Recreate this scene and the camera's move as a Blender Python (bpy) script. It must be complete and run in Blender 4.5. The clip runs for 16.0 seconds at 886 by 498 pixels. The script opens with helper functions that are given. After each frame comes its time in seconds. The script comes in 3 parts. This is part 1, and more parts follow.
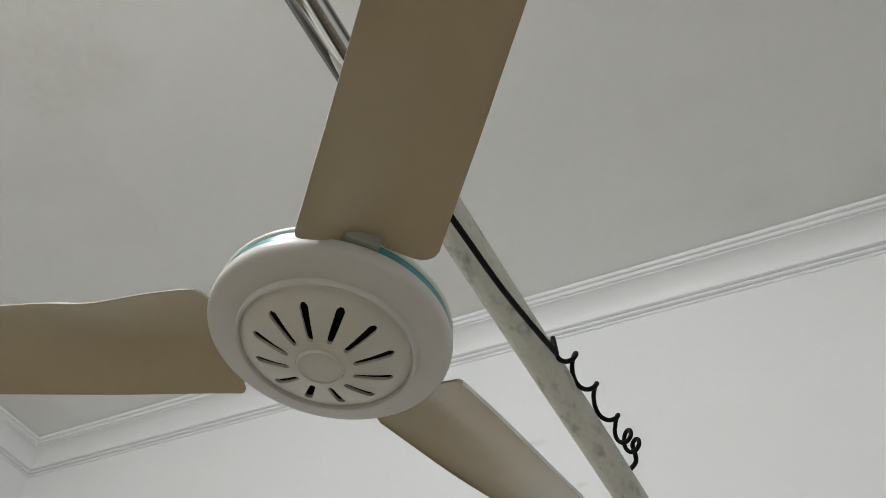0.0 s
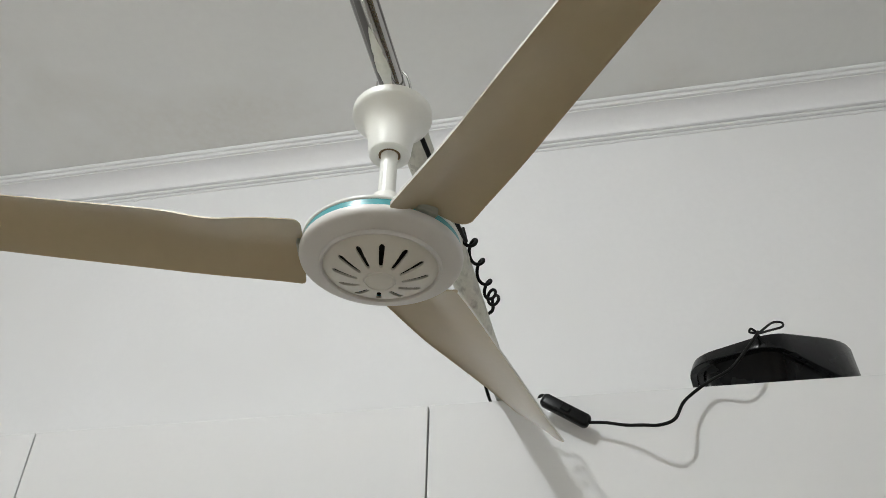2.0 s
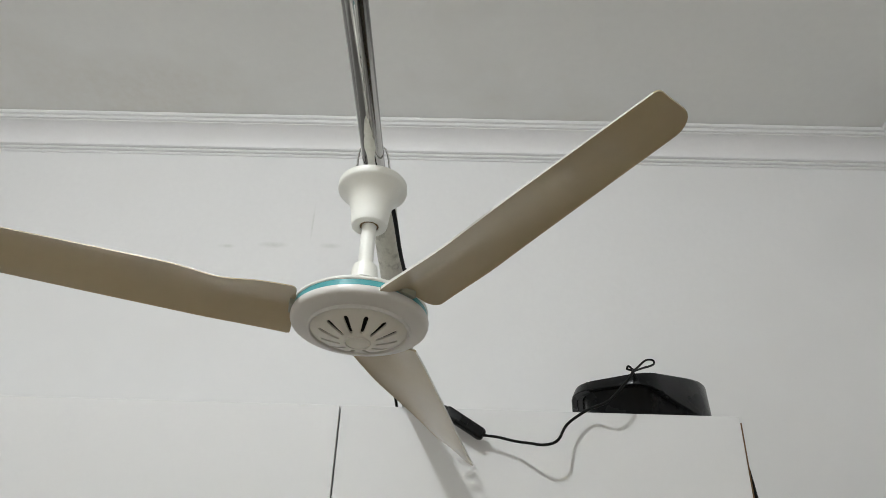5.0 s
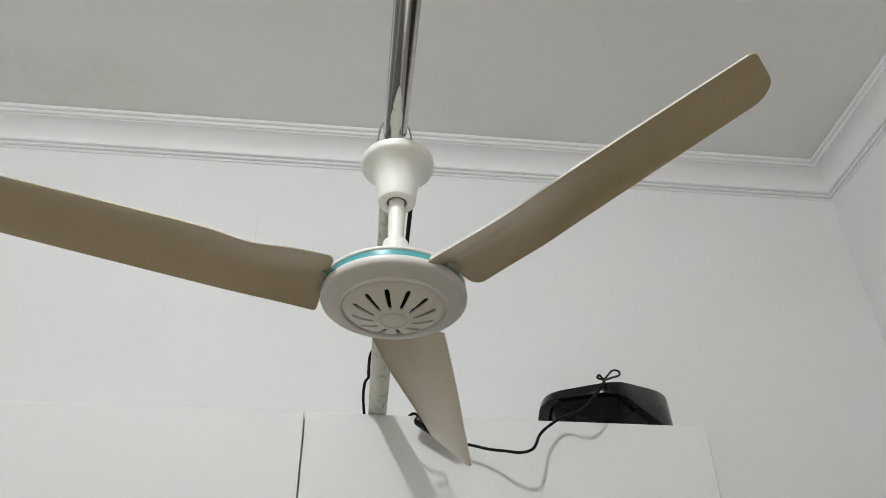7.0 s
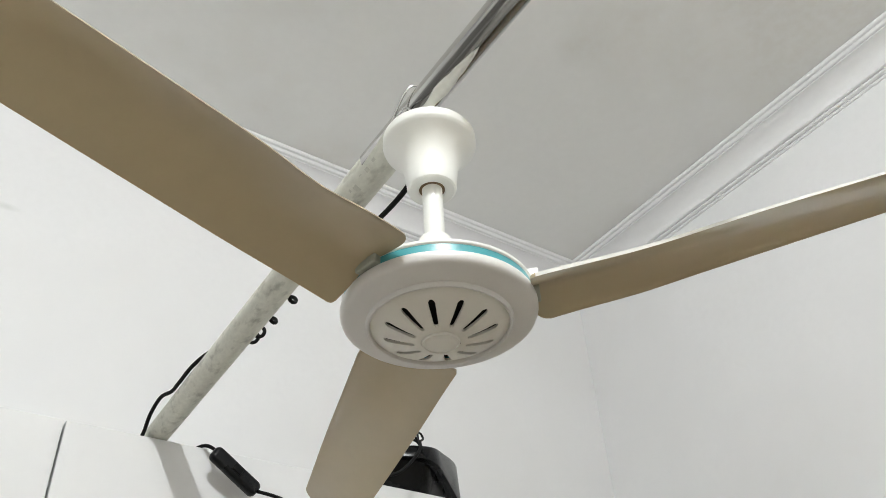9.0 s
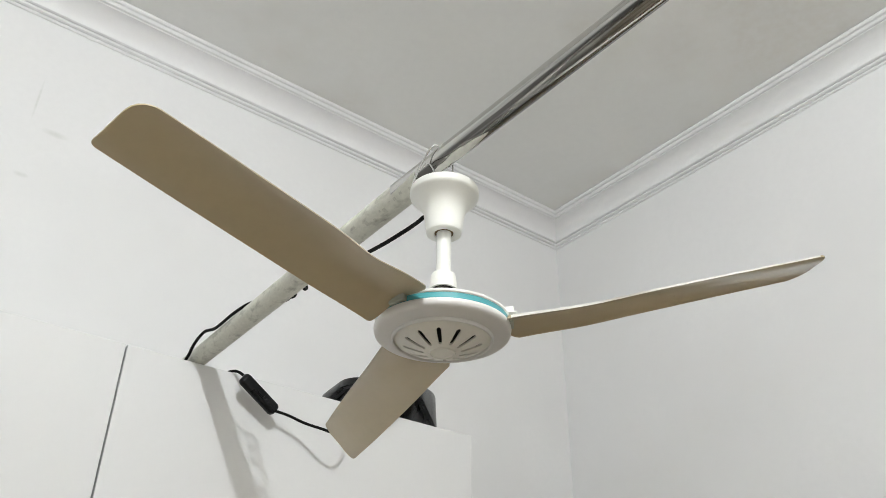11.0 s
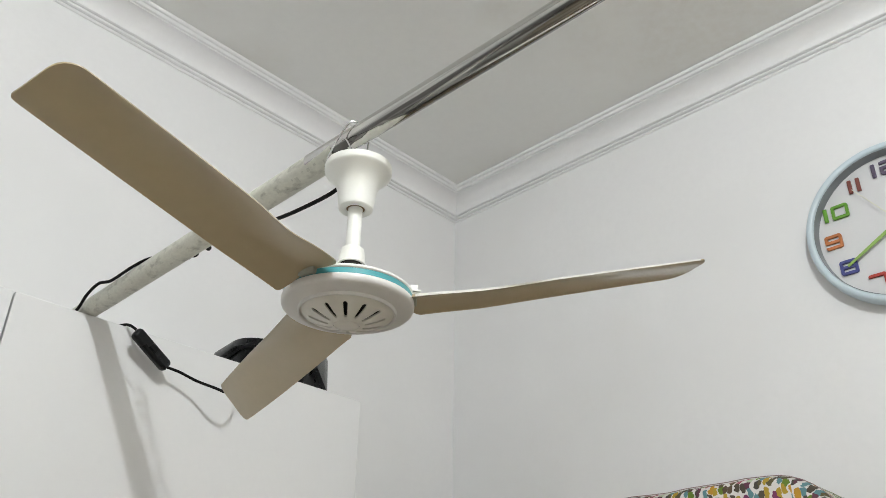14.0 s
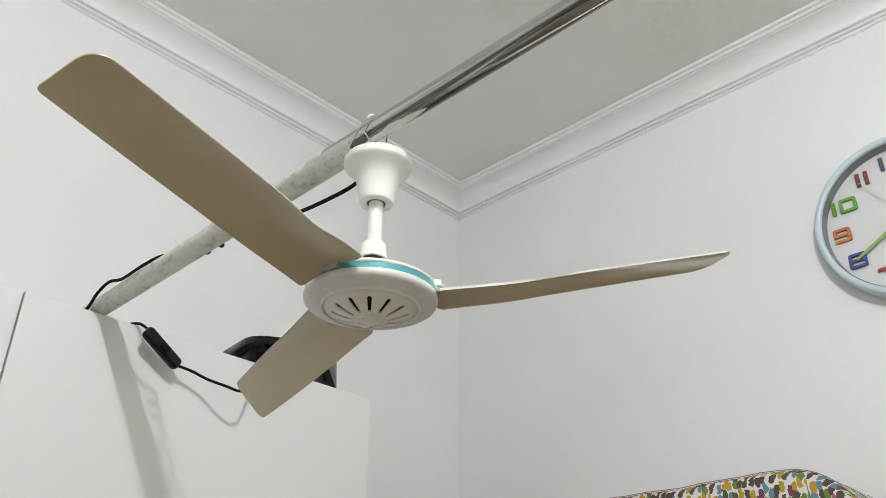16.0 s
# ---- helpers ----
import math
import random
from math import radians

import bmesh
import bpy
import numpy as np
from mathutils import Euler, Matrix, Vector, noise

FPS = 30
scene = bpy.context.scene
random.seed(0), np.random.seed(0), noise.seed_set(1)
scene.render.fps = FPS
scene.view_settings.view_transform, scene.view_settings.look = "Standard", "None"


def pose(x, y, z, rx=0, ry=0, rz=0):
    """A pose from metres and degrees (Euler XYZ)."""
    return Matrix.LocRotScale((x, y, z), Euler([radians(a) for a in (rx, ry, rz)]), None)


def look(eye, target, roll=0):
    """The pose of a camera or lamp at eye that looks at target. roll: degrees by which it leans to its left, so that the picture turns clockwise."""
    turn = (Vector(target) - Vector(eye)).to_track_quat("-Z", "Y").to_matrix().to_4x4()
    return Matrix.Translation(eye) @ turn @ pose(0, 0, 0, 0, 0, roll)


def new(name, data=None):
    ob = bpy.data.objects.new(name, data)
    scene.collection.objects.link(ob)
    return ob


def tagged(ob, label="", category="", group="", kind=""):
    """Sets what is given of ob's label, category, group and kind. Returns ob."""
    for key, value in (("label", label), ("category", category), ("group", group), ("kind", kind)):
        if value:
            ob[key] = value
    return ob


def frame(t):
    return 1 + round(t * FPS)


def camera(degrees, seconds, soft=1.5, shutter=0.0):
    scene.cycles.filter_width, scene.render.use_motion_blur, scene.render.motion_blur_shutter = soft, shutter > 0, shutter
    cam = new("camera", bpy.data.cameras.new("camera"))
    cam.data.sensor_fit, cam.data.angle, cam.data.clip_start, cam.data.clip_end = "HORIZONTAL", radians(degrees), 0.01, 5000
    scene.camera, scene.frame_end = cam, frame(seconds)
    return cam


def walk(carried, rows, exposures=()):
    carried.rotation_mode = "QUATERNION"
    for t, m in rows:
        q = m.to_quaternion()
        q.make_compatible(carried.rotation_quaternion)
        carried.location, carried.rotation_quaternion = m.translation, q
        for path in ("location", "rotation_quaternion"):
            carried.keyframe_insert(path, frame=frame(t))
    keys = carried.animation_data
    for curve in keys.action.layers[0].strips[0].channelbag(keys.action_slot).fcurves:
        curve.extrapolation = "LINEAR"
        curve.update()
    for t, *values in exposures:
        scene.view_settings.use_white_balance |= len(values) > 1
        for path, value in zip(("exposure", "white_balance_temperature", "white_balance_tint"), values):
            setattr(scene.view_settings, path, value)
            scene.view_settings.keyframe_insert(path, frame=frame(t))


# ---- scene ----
cam = camera(56.7, 16.0, soft=0.8)
PATH = [
    (0, (-1.192, -1.47, 1.494), (-1.955, -0.411, 3.01), 10.6),
    (0.5, (-1.117, -1.575, 1.474), (-2.005, -0.289, 2.722), 6.3),
    (1, (-1.174, -1.65, 1.439), (-1.867, -0.188, 2.615), 3.5),
    (1.5, (-1.23, -1.735, 1.415), (-1.678, -0.185, 2.597), 2.1),
    (2, (-1.27, -1.775, 1.4), (-1.612, -0.193, 2.577), 1.4),
    (2.5, (-1.268, -1.771, 1.38), (-1.672, -0.155, 2.486), 1.8),
    (3, (-1.257, -1.822, 1.385), (-1.756, -0.207, 2.455), 3.2),
    (3.5, (-1.323, -1.925, 1.411), (-1.73, -0.324, 2.537), 3.3),
    (4, (-1.338, -1.957, 1.41), (-1.532, -0.342, 2.573), 2.0),
    (4.5, (-1.337, -1.968, 1.415), (-1.435, -0.3, 2.513), 2.2),
    (7, (-1.481, -1.894, 1.385), (-1.285, -0.283, 2.554), -0.8),
    (7.5, (-1.534, -1.788, 1.429), (-1.243, -0.276, 2.705), -0.9),
    (8, (-1.571, -1.746, 1.443), (-1.126, -0.276, 2.724), -1.0),
    (8.5, (-1.659, -1.672, 1.475), (-0.965, -0.279, 2.732), -2.6),
    (9, (-1.739, -1.617, 1.486), (-0.804, -0.348, 2.716), -3.8),
    (11.5, (-1.938, -1.857, 1.441), (-0.862, -0.469, 2.399), 2.2),
    (12, (-1.943, -1.833, 1.441), (-0.755, -0.487, 2.322), 1.7),
    (12.5, (-1.932, -1.836, 1.44), (-0.682, -0.558, 2.337), 1.6),
    (13, (-1.937, -1.843, 1.443), (-0.678, -0.603, 2.379), 1.4),
    (13.5, (-1.945, -1.849, 1.44), (-0.687, -0.624, 2.397), 1.3),
    (14, (-1.958, -1.85, 1.443), (-0.7, -0.627, 2.404), 1.1),
    (14.5, (-1.963, -1.841, 1.446), (-0.704, -0.621, 2.407), 0.9),
    (15, (-1.963, -1.829, 1.445), (-0.701, -0.611, 2.406), 0.8),
    (15.5, (-1.964, -1.823, 1.445), (-0.7, -0.604, 2.403), 0.7),
    (16, (-1.971, -1.821, 1.443), (-0.705, -0.605, 2.4), 0.5),
]
EXPOSURES = [(0.0, -0.12), (0.5, -0.03), (1.0, -0.13), (1.5, -0.1), (2.0, 0.02), (2.5, -0.26), (3.0, -0.36), (3.5, -0.22), (4.0, -0.07), (4.5, -0.04), (7.0, 0.02), (7.5, 0.09), (8.0, 0.24), (8.5, 0.38), (9.0, 0.42), (11.5, 0.28), (12.0, 0.2), (12.5, 0.22), (13.0, 0.24), (16.0, 0.28)]
walk(cam, [(t, look(eye, target, roll)) for t, eye, target, roll in PATH], EXPOSURES)

# ---- light: one bare bulb high in the room, and a faint even world ----
world = bpy.data.worlds.new("world")
scene.world = world
world.use_nodes = True
world.node_tree.nodes["Background"].inputs[0].default_value = (0.6, 0.65, 0.7, 1)
world.node_tree.nodes["Background"].inputs[1].default_value = 0.05
BULB = (-1.98, -2.29, 3.0)
lamp_data = bpy.data.lights.new("room_lamp", "POINT")
lamp_data.energy, lamp_data.shadow_soft_size, lamp_data.color = 61.5, 0.028, (0.945, 0.985, 1.0)
lamp = new("room_lamp", lamp_data)
lamp.location = BULB


# ---- materials ----
def material(name, color, rough=0.5, metal=0.0, grain=0.0, grain_scale=200.0, stain=None, stain_scale=3.0, stain_amount=0.3,
             bump=0.0, bump_scale=120.0, stretch=(1, 1, 1), low=0.45, high=0.7, rough_vary=0.0, spec=0.5):
    """Principled paint with fine grain, larger stains and relief, all in metres of the object's own space."""
    m = bpy.data.materials.new(name)
    m.use_nodes = True
    nt = m.node_tree
    b = nt.nodes["Principled BSDF"]
    b.inputs["Roughness"].default_value = rough
    b.inputs["Metallic"].default_value = metal
    b.inputs["Specular IOR Level"].default_value = spec
    co = nt.nodes.new("ShaderNodeTexCoord")
    mp = nt.nodes.new("ShaderNodeMapping")
    mp.inputs["Scale"].default_value = stretch
    nt.links.new(co.outputs["Object"], mp.inputs[0])

    def tex(scale, detail, seed):
        n = nt.nodes.new("ShaderNodeTexNoise")
        n.noise_dimensions = "4D"
        n.inputs["W"].default_value = seed
        n.inputs["Scale"].default_value = scale
        n.inputs["Detail"].default_value = detail
        nt.links.new(mp.outputs[0], n.inputs["Vector"])
        return n.outputs["Fac"]

    def mix(fac, a, c):
        n = nt.nodes.new("ShaderNodeMix")
        n.data_type = "RGBA"
        for value, sock in ((fac, n.inputs[0]), (a, n.inputs[6]), (c, n.inputs[7])):
            if isinstance(value, tuple):
                sock.default_value = value
            else:
                nt.links.new(value, sock)
        return n.outputs[2]

    def ramp(fac, lo, hi, to):
        n = nt.nodes.new("ShaderNodeMapRange")
        nt.links.new(fac, n.inputs[0])
        n.inputs[1].default_value, n.inputs[2].default_value, n.inputs[4].default_value = lo, hi, to
        return n.outputs[0]

    out = (*color, 1)
    if stain:
        out = mix(ramp(tex(stain_scale, 5, 3.1), low, high, stain_amount), out, (*stain, 1))
    if grain:
        dark = tuple(c * (1 - grain) for c in color)
        out = mix(ramp(tex(grain_scale, 3, 7.7), 0.35, 0.75, 0.7), out, (*dark, 1))
    if isinstance(out, tuple):
        b.inputs["Base Color"].default_value = out
    else:
        nt.links.new(out, b.inputs["Base Color"])
    if rough_vary:
        n = nt.nodes.new("ShaderNodeMapRange")
        nt.links.new(tex(stain_scale * 4, 4, 5.5), n.inputs[0])
        n.inputs[1].default_value, n.inputs[2].default_value = 0.3, 0.7
        n.inputs[3].default_value, n.inputs[4].default_value = max(rough - rough_vary, 0.02), rough + rough_vary
        nt.links.new(n.outputs[0], b.inputs["Roughness"])
    if bump:
        n = nt.nodes.new("ShaderNodeBump")
        n.inputs["Strength"].default_value = bump
        n.inputs["Distance"].default_value = 0.002
        nt.links.new(tex(bump_scale, 4, 1.3), n.inputs["Height"])
        nt.links.new(n.outputs[0], b.inputs["Normal"])
    return m


M_WALL = material("wall_paint", (0.83, 0.83, 0.83), 0.75, spec=0.3, grain=0.03, grain_scale=60, stain=(0.7, 0.69, 0.67), stain_scale=1.6, stain_amount=0.35, bump=0.12, bump_scale=45)
M_WALL_BACK = material("beige_wall_paint", (0.67, 0.63, 0.56), 0.6, grain=0.03, grain_scale=60)
M_CEIL = material("ceiling_paint", (0.84, 0.84, 0.82), 0.7, grain=0.03, grain_scale=40, stain=(0.69, 0.665, 0.61), stain_scale=1.7, stain_amount=0.55, low=0.5, high=0.62, bump=0.12, bump_scale=30)
M_CORN = material("plaster_cornice", (0.85, 0.845, 0.85), 0.5, grain=0.03, grain_scale=80, stain=(0.66, 0.64, 0.6), stain_scale=5, stain_amount=0.2, bump=0.1, bump_scale=90)


def scuffed(base, spots, color, amount):
    """Adds a few grey scuffs, each a soft worn ellipse (x, z, half width, half height), to a wall along x."""
    m = base.copy()
    m.name = base.name + "_scuffed"
    nt = m.node_tree
    b = nt.nodes["Principled BSDF"]
    link = b.inputs["Base Color"].links[0]
    under = link.from_socket
    co = nt.nodes.new("ShaderNodeTexCoord")
    wear = nt.nodes.new("ShaderNodeTexNoise")
    wear.inputs["Scale"].default_value, wear.inputs["Detail"].default_value = 55, 5
    nt.links.new(co.outputs["Object"], wear.inputs["Vector"])
    for x, z, rx, rz in spots:
        mp = nt.nodes.new("ShaderNodeMapping")
        mp.vector_type = "TEXTURE"
        mp.inputs["Location"].default_value = (x, 0, z)
        mp.inputs["Scale"].default_value = (rx, 1, rz)
        nt.links.new(co.outputs["Object"], mp.inputs[0])
        ln = nt.nodes.new("ShaderNodeVectorMath")
        ln.operation = "LENGTH"
        nt.links.new(mp.outputs[0], ln.inputs[0])
        fall = nt.nodes.new("ShaderNodeMapRange")
        fall.inputs[1].default_value, fall.inputs[2].default_value, fall.inputs[3].default_value, fall.inputs[4].default_value = 0.2, 1.0, amount * 2, 0.0
        nt.links.new(ln.outputs["Value"], fall.inputs[0])
        mul = nt.nodes.new("ShaderNodeMath")
        mul.operation, mul.use_clamp = "MULTIPLY", True
        nt.links.new(fall.outputs[0], mul.inputs[0])
        nt.links.new(wear.outputs["Fac"], mul.inputs[1])
        mx = nt.nodes.new("ShaderNodeMix")
        mx.data_type = "RGBA"
        nt.links.new(mul.outputs[0], mx.inputs[0])
        nt.links.new(under, mx.inputs[6])
        mx.inputs[7].default_value = (*color, 1)
        under = mx.outputs[2]
    nt.links.new(under, b.inputs["Base Color"])
    return m


M_WALL_SCUFFED = scuffed(M_WALL, [(-1.886, 2.708, 0.05, 0.012), (-1.72, 2.709, 0.035, 0.011), (-1.78, 2.79, 0.004, 0.07), (-1.763, 2.569, 0.02, 0.008), (-2.02, 2.70, 0.03, 0.008)], (0.56, 0.58, 0.54), 0.38)
M_FLOOR = material("floor_tile", (0.45, 0.392, 0.31), 0.35, grain=0.1, grain_scale=20, stain=(0.33, 0.29, 0.245), stain_scale=2)
M_LAMINATE = material("white_laminate", (0.69, 0.69, 0.69), 0.55, spec=0.3, grain=0.015, grain_scale=90, stain=(0.74, 0.73, 0.71), stain_scale=2.5, stain_amount=0.25, bump=0.02, bump_scale=300)
M_CHIP = material("raw_chipboard", (0.24, 0.13, 0.06), 0.8, grain=0.4, grain_scale=250, bump=0.3)
M_PVC = material("stained_pvc", (0.64, 0.635, 0.56), 0.5, grain=0.2, grain_scale=260, stain=(0.20, 0.19, 0.155), stain_scale=85, stain_amount=0.8, low=0.52, high=0.68, stretch=(1, 0.55, 1), bump=0.15, bump_scale=60)
M_PRINTMARK = material("worn_print_ink", (0.53, 0.525, 0.46), 0.6, grain=0.3, grain_scale=400)
# the chrome's stretched dark streaks are room reflections put into its colour
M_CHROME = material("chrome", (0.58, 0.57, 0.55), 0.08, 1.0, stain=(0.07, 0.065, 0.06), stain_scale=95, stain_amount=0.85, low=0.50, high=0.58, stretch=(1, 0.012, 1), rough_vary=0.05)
M_WIRE = material("steel_wire", (0.62, 0.62, 0.62), 0.25, 1.0)
M_PAINT = material("paint_smear", (0.72, 0.72, 0.66), 0.5, grain=0.15, grain_scale=180, bump=0.3, bump_scale=200)
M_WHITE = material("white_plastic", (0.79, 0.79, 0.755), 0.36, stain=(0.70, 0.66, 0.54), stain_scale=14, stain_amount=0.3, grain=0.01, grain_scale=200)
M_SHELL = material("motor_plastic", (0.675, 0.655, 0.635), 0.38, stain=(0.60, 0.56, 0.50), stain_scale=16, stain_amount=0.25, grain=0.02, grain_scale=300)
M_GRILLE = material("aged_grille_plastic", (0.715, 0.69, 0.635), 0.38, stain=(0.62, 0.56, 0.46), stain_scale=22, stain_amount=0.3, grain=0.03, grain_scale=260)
M_TAB = material("grimy_blade_tab", (0.36, 0.37, 0.31), 0.5, grain=0.1)
M_TEAL = material("teal_band", (0.075, 0.34, 0.37), 0.3, grain=0.05, grain_scale=150)
M_GRIME = material("grimy_gap", (0.16, 0.10, 0.05), 0.7)
M_BLADE = material("tan_blade", (0.455, 0.370, 0.230), 0.3, spec=0.6, grain=0.06, grain_scale=70, stain=(0.42, 0.335, 0.225), stain_scale=9, stain_amount=0.5, bump=0.04, bump_scale=60)
for socket, value in (("Coat Weight", 0.7), ("Coat Roughness", 0.07)):
    M_BLADE.node_tree.nodes["Principled BSDF"].inputs[socket].default_value = value
# pale copy of the tan blade: bulb light put into the colour
M_BLADE_LIT = material("lit_blade_cream", (0.80, 0.785, 0.74), 0.25, grain=0.05, grain_scale=60)
M_BLACK = material("black_plastic", (0.006, 0.0063, 0.007), 0.26, grain=0.2, grain_scale=90, spec=0.2, rough_vary=0.06)
M_CORD = material("black_cord", (0.006, 0.006, 0.006), 0.6, spec=0.12, grain=0.2, grain_scale=300)
M_DARK = material("dark_inside", (0.02, 0.018, 0.015), 0.8)
M_RIM = material("pale_blue_rim", (0.58, 0.67, 0.72), 0.28, grain=0.02)
M_BEZEL = material("grey_inner_rim", (0.24, 0.26, 0.275), 0.45, grain=0.03)
M_DIAL = material("white_dial", (0.68, 0.68, 0.69), 0.5, grain=0.01)
M_PIPING = material("dark_piping", (0.30, 0.21, 0.21), 0.8, grain=0.3)


def printed_cloth():
    """White cloth with a dense repeating print of small upright coloured motifs."""
    m = bpy.data.materials.new("printed_cloth")
    m.use_nodes = True
    nt = m.node_tree
    b = nt.nodes["Principled BSDF"]
    b.inputs["Roughness"].default_value = 0.85
    co = nt.nodes.new("ShaderNodeTexCoord")
    wrap = nt.nodes.new("ShaderNodeVectorMath")
    wrap.operation = "WRAP"
    wrap.inputs[1].default_value, wrap.inputs[2].default_value = (10, 0.093, 0.11), (-10, -0.093, -0.11)
    lay = nt.nodes.new("ShaderNodeCombineXYZ")      # the print runs on over the top and the sides
    for k, along in ((1, (1, 1, 0)), (2, (1, 0, 1))):
        dot = nt.nodes.new("ShaderNodeVectorMath")
        dot.operation = "DOT_PRODUCT"
        dot.inputs[1].default_value = along
        nt.links.new(co.outputs["Object"], dot.inputs[0])
        nt.links.new(dot.outputs["Value"], lay.inputs[k])
    nt.links.new(lay.outputs[0], wrap.inputs[0])
    wob = nt.nodes.new("ShaderNodeTexNoise")
    wob.inputs["Scale"].default_value = 95
    nt.links.new(wrap.outputs[0], wob.inputs["Vector"])
    add = nt.nodes.new("ShaderNodeVectorMath")
    add.operation = "MULTIPLY_ADD"
    add.inputs[1].default_value = (0.014, 0.014, 0.014)
    nt.links.new(wob.outputs["Color"], add.inputs[0])
    nt.links.new(wrap.outputs[0], add.inputs[2])
    axes = nt.nodes.new("ShaderNodeSeparateXYZ")
    nt.links.new(add.outputs[0], axes.inputs[0])
    flat = nt.nodes.new("ShaderNodeCombineXYZ")
    nt.links.new(axes.outputs[1], flat.inputs[0])
    nt.links.new(axes.outputs[2], flat.inputs[1])
    mp = nt.nodes.new("ShaderNodeMapping")
    mp.inputs["Scale"].default_value = (90, 49, 1)
    nt.links.new(flat.outputs[0], mp.inputs[0])
    vo = nt.nodes.new("ShaderNodeTexVoronoi")
    vo.voronoi_dimensions = "2D"
    vo.distance = "MINKOWSKI"
    vo.inputs["Exponent"].default_value = 2.4
    vo.inputs["Scale"].default_value = 1
    vo.inputs["Randomness"].default_value = 0.7
    nt.links.new(mp.outputs[0], vo.inputs["Vector"])
    sep = nt.nodes.new("ShaderNodeSeparateColor")
    nt.links.new(vo.outputs["Color"], sep.inputs[0])
    cr = nt.nodes.new("ShaderNodeValToRGB")
    cr.color_ramp.interpolation = "CONSTANT"
    inks = [(0.055, 0.045, 0.035), (0.15, 0.025, 0.085), (0.42, 0.22, 0.015), (0.09, 0.20, 0.22), (0.11, 0.18, 0.015), (0.30, 0.10, 0.12),
            (0.06, 0.045, 0.03), (0.36, 0.24, 0.02), (0.38, 0.45, 0.30), (0.09, 0.075, 0.03), (0.10, 0.03, 0.05), (0.08, 0.05, 0.03)]
    while len(cr.color_ramp.elements) < len(inks):
        cr.color_ramp.elements.new(0.5)
    for k, ink in enumerate(inks):
        cr.color_ramp.elements[k].position = k / len(inks)
        cr.color_ramp.elements[k].color = (*ink, 1)
    nt.links.new(sep.outputs[0], cr.inputs[0])
    edge = nt.nodes.new("ShaderNodeMapRange")
    edge.inputs[1].default_value, edge.inputs[2].default_value = 0.47, 0.51
    nt.links.new(vo.outputs["Distance"], edge.inputs[0])
    mx = nt.nodes.new("ShaderNodeMix")
    mx.data_type = "RGBA"
    nt.links.new(edge.outputs[0], mx.inputs[0])
    nt.links.new(cr.outputs[0], mx.inputs[6])
    mx.inputs[7].default_value = (0.60, 0.57, 0.55, 1)
    nt.links.new(mx.outputs[2], b.inputs["Base Color"])
    weave = nt.nodes.new("ShaderNodeTexNoise")
    weave.inputs["Scale"].default_value = 25
    nt.links.new(co.outputs["Object"], weave.inputs["Vector"])
    bp = nt.nodes.new("ShaderNodeBump")
    bp.inputs["Strength"].default_value, bp.inputs["Distance"].default_value = 0.3, 0.01
    nt.links.new(weave.outputs["Fac"], bp.inputs["Height"])
    nt.links.new(bp.outputs[0], b.inputs["Normal"])
    return m


M_PRINT = printed_cloth()


# ---- mesh helpers ----
def finish(name, bm, mats, smooth=None):
    bmesh.ops.recalc_face_normals(bm, faces=bm.faces)
    if smooth is not None:
        for f in bm.faces:
            f.smooth = True
        for e in bm.edges:
            if len(e.link_faces) == 2 and e.calc_face_angle(0) > radians(smooth):
                e.smooth = False
    me = bpy.data.meshes.new(name)
    bm.to_mesh(me)
    bm.free()
    for m in (mats if isinstance(mats, (list, tuple)) else [mats]):
        me.materials.append(m)
    return new(name, me)


def part(name, bm, mats, parent, label="", smooth=None):
    ob = finish(name, bm, mats, smooth)
    ob.parent = parent
    ob.matrix_parent_inverse = Matrix.Identity(4)
    if label:
        ob["label"] = label
    return ob


def box(bm, x0, x1, y0, y1, z0, z1, bevel=0.0, segments=2):
    r = bmesh.ops.create_cube(bm, size=1, matrix=Matrix.Translation(((x0 + x1) / 2, (y0 + y1) / 2, (z0 + z1) / 2)) @ Matrix.Diagonal((x1 - x0, y1 - y0, z1 - z0, 1)))
    if bevel:
        edges = {e for v in r["verts"] for e in v.link_edges}
        bmesh.ops.bevel(bm, geom=list(edges), offset=bevel, segments=segments, profile=0.5, affect="EDGES")
    return bm


def lathe(profile, n=64, close_top=False, close_bottom=False):
    """Turn (radius, height) pairs round the z axis."""
    bm = bmesh.new()
    rings = []
    for r, z in profile:
        if r < 1e-6:
            rings.append([bm.verts.new((0, 0, z))])
        else:
            rings.append([bm.verts.new((r * math.cos(a), r * math.sin(a), z)) for a in (2 * math.pi * k / n for k in range(n))])
    for a, b in zip(rings, rings[1:]):
        for k in range(n):
            if len(a) == 1 and len(b) == 1:
                continue
            if len(a) == 1:
                bm.faces.new((a[0], b[k], b[(k + 1) % n]))
            elif len(b) == 1:
                bm.faces.new((a[k], b[0], a[(k + 1) % n]))
            else:
                bm.faces.new((a[k], b[k], b[(k + 1) % n], a[(k + 1) % n]))
    return bm


def spline(points, steps=8):
    """A smooth line through the points (Catmull-Rom)."""
    p = [Vector(q) for q in points]
    p = [2 * p[0] - p[1]] + p + [2 * p[-1] - p[-2]]
    out = []
    for k in range(1, len(p) - 2):
        a, b, c, d = p[k - 1:k + 3]
        for s in range(steps):
            t = s / steps
            out.append(0.5 * (2 * b + (c - a) * t + (2 * a - 5 * b + 4 * c - d) * t * t + (3 * b - a - 3 * c + d) * t ** 3))
    return out + [p[-2]]


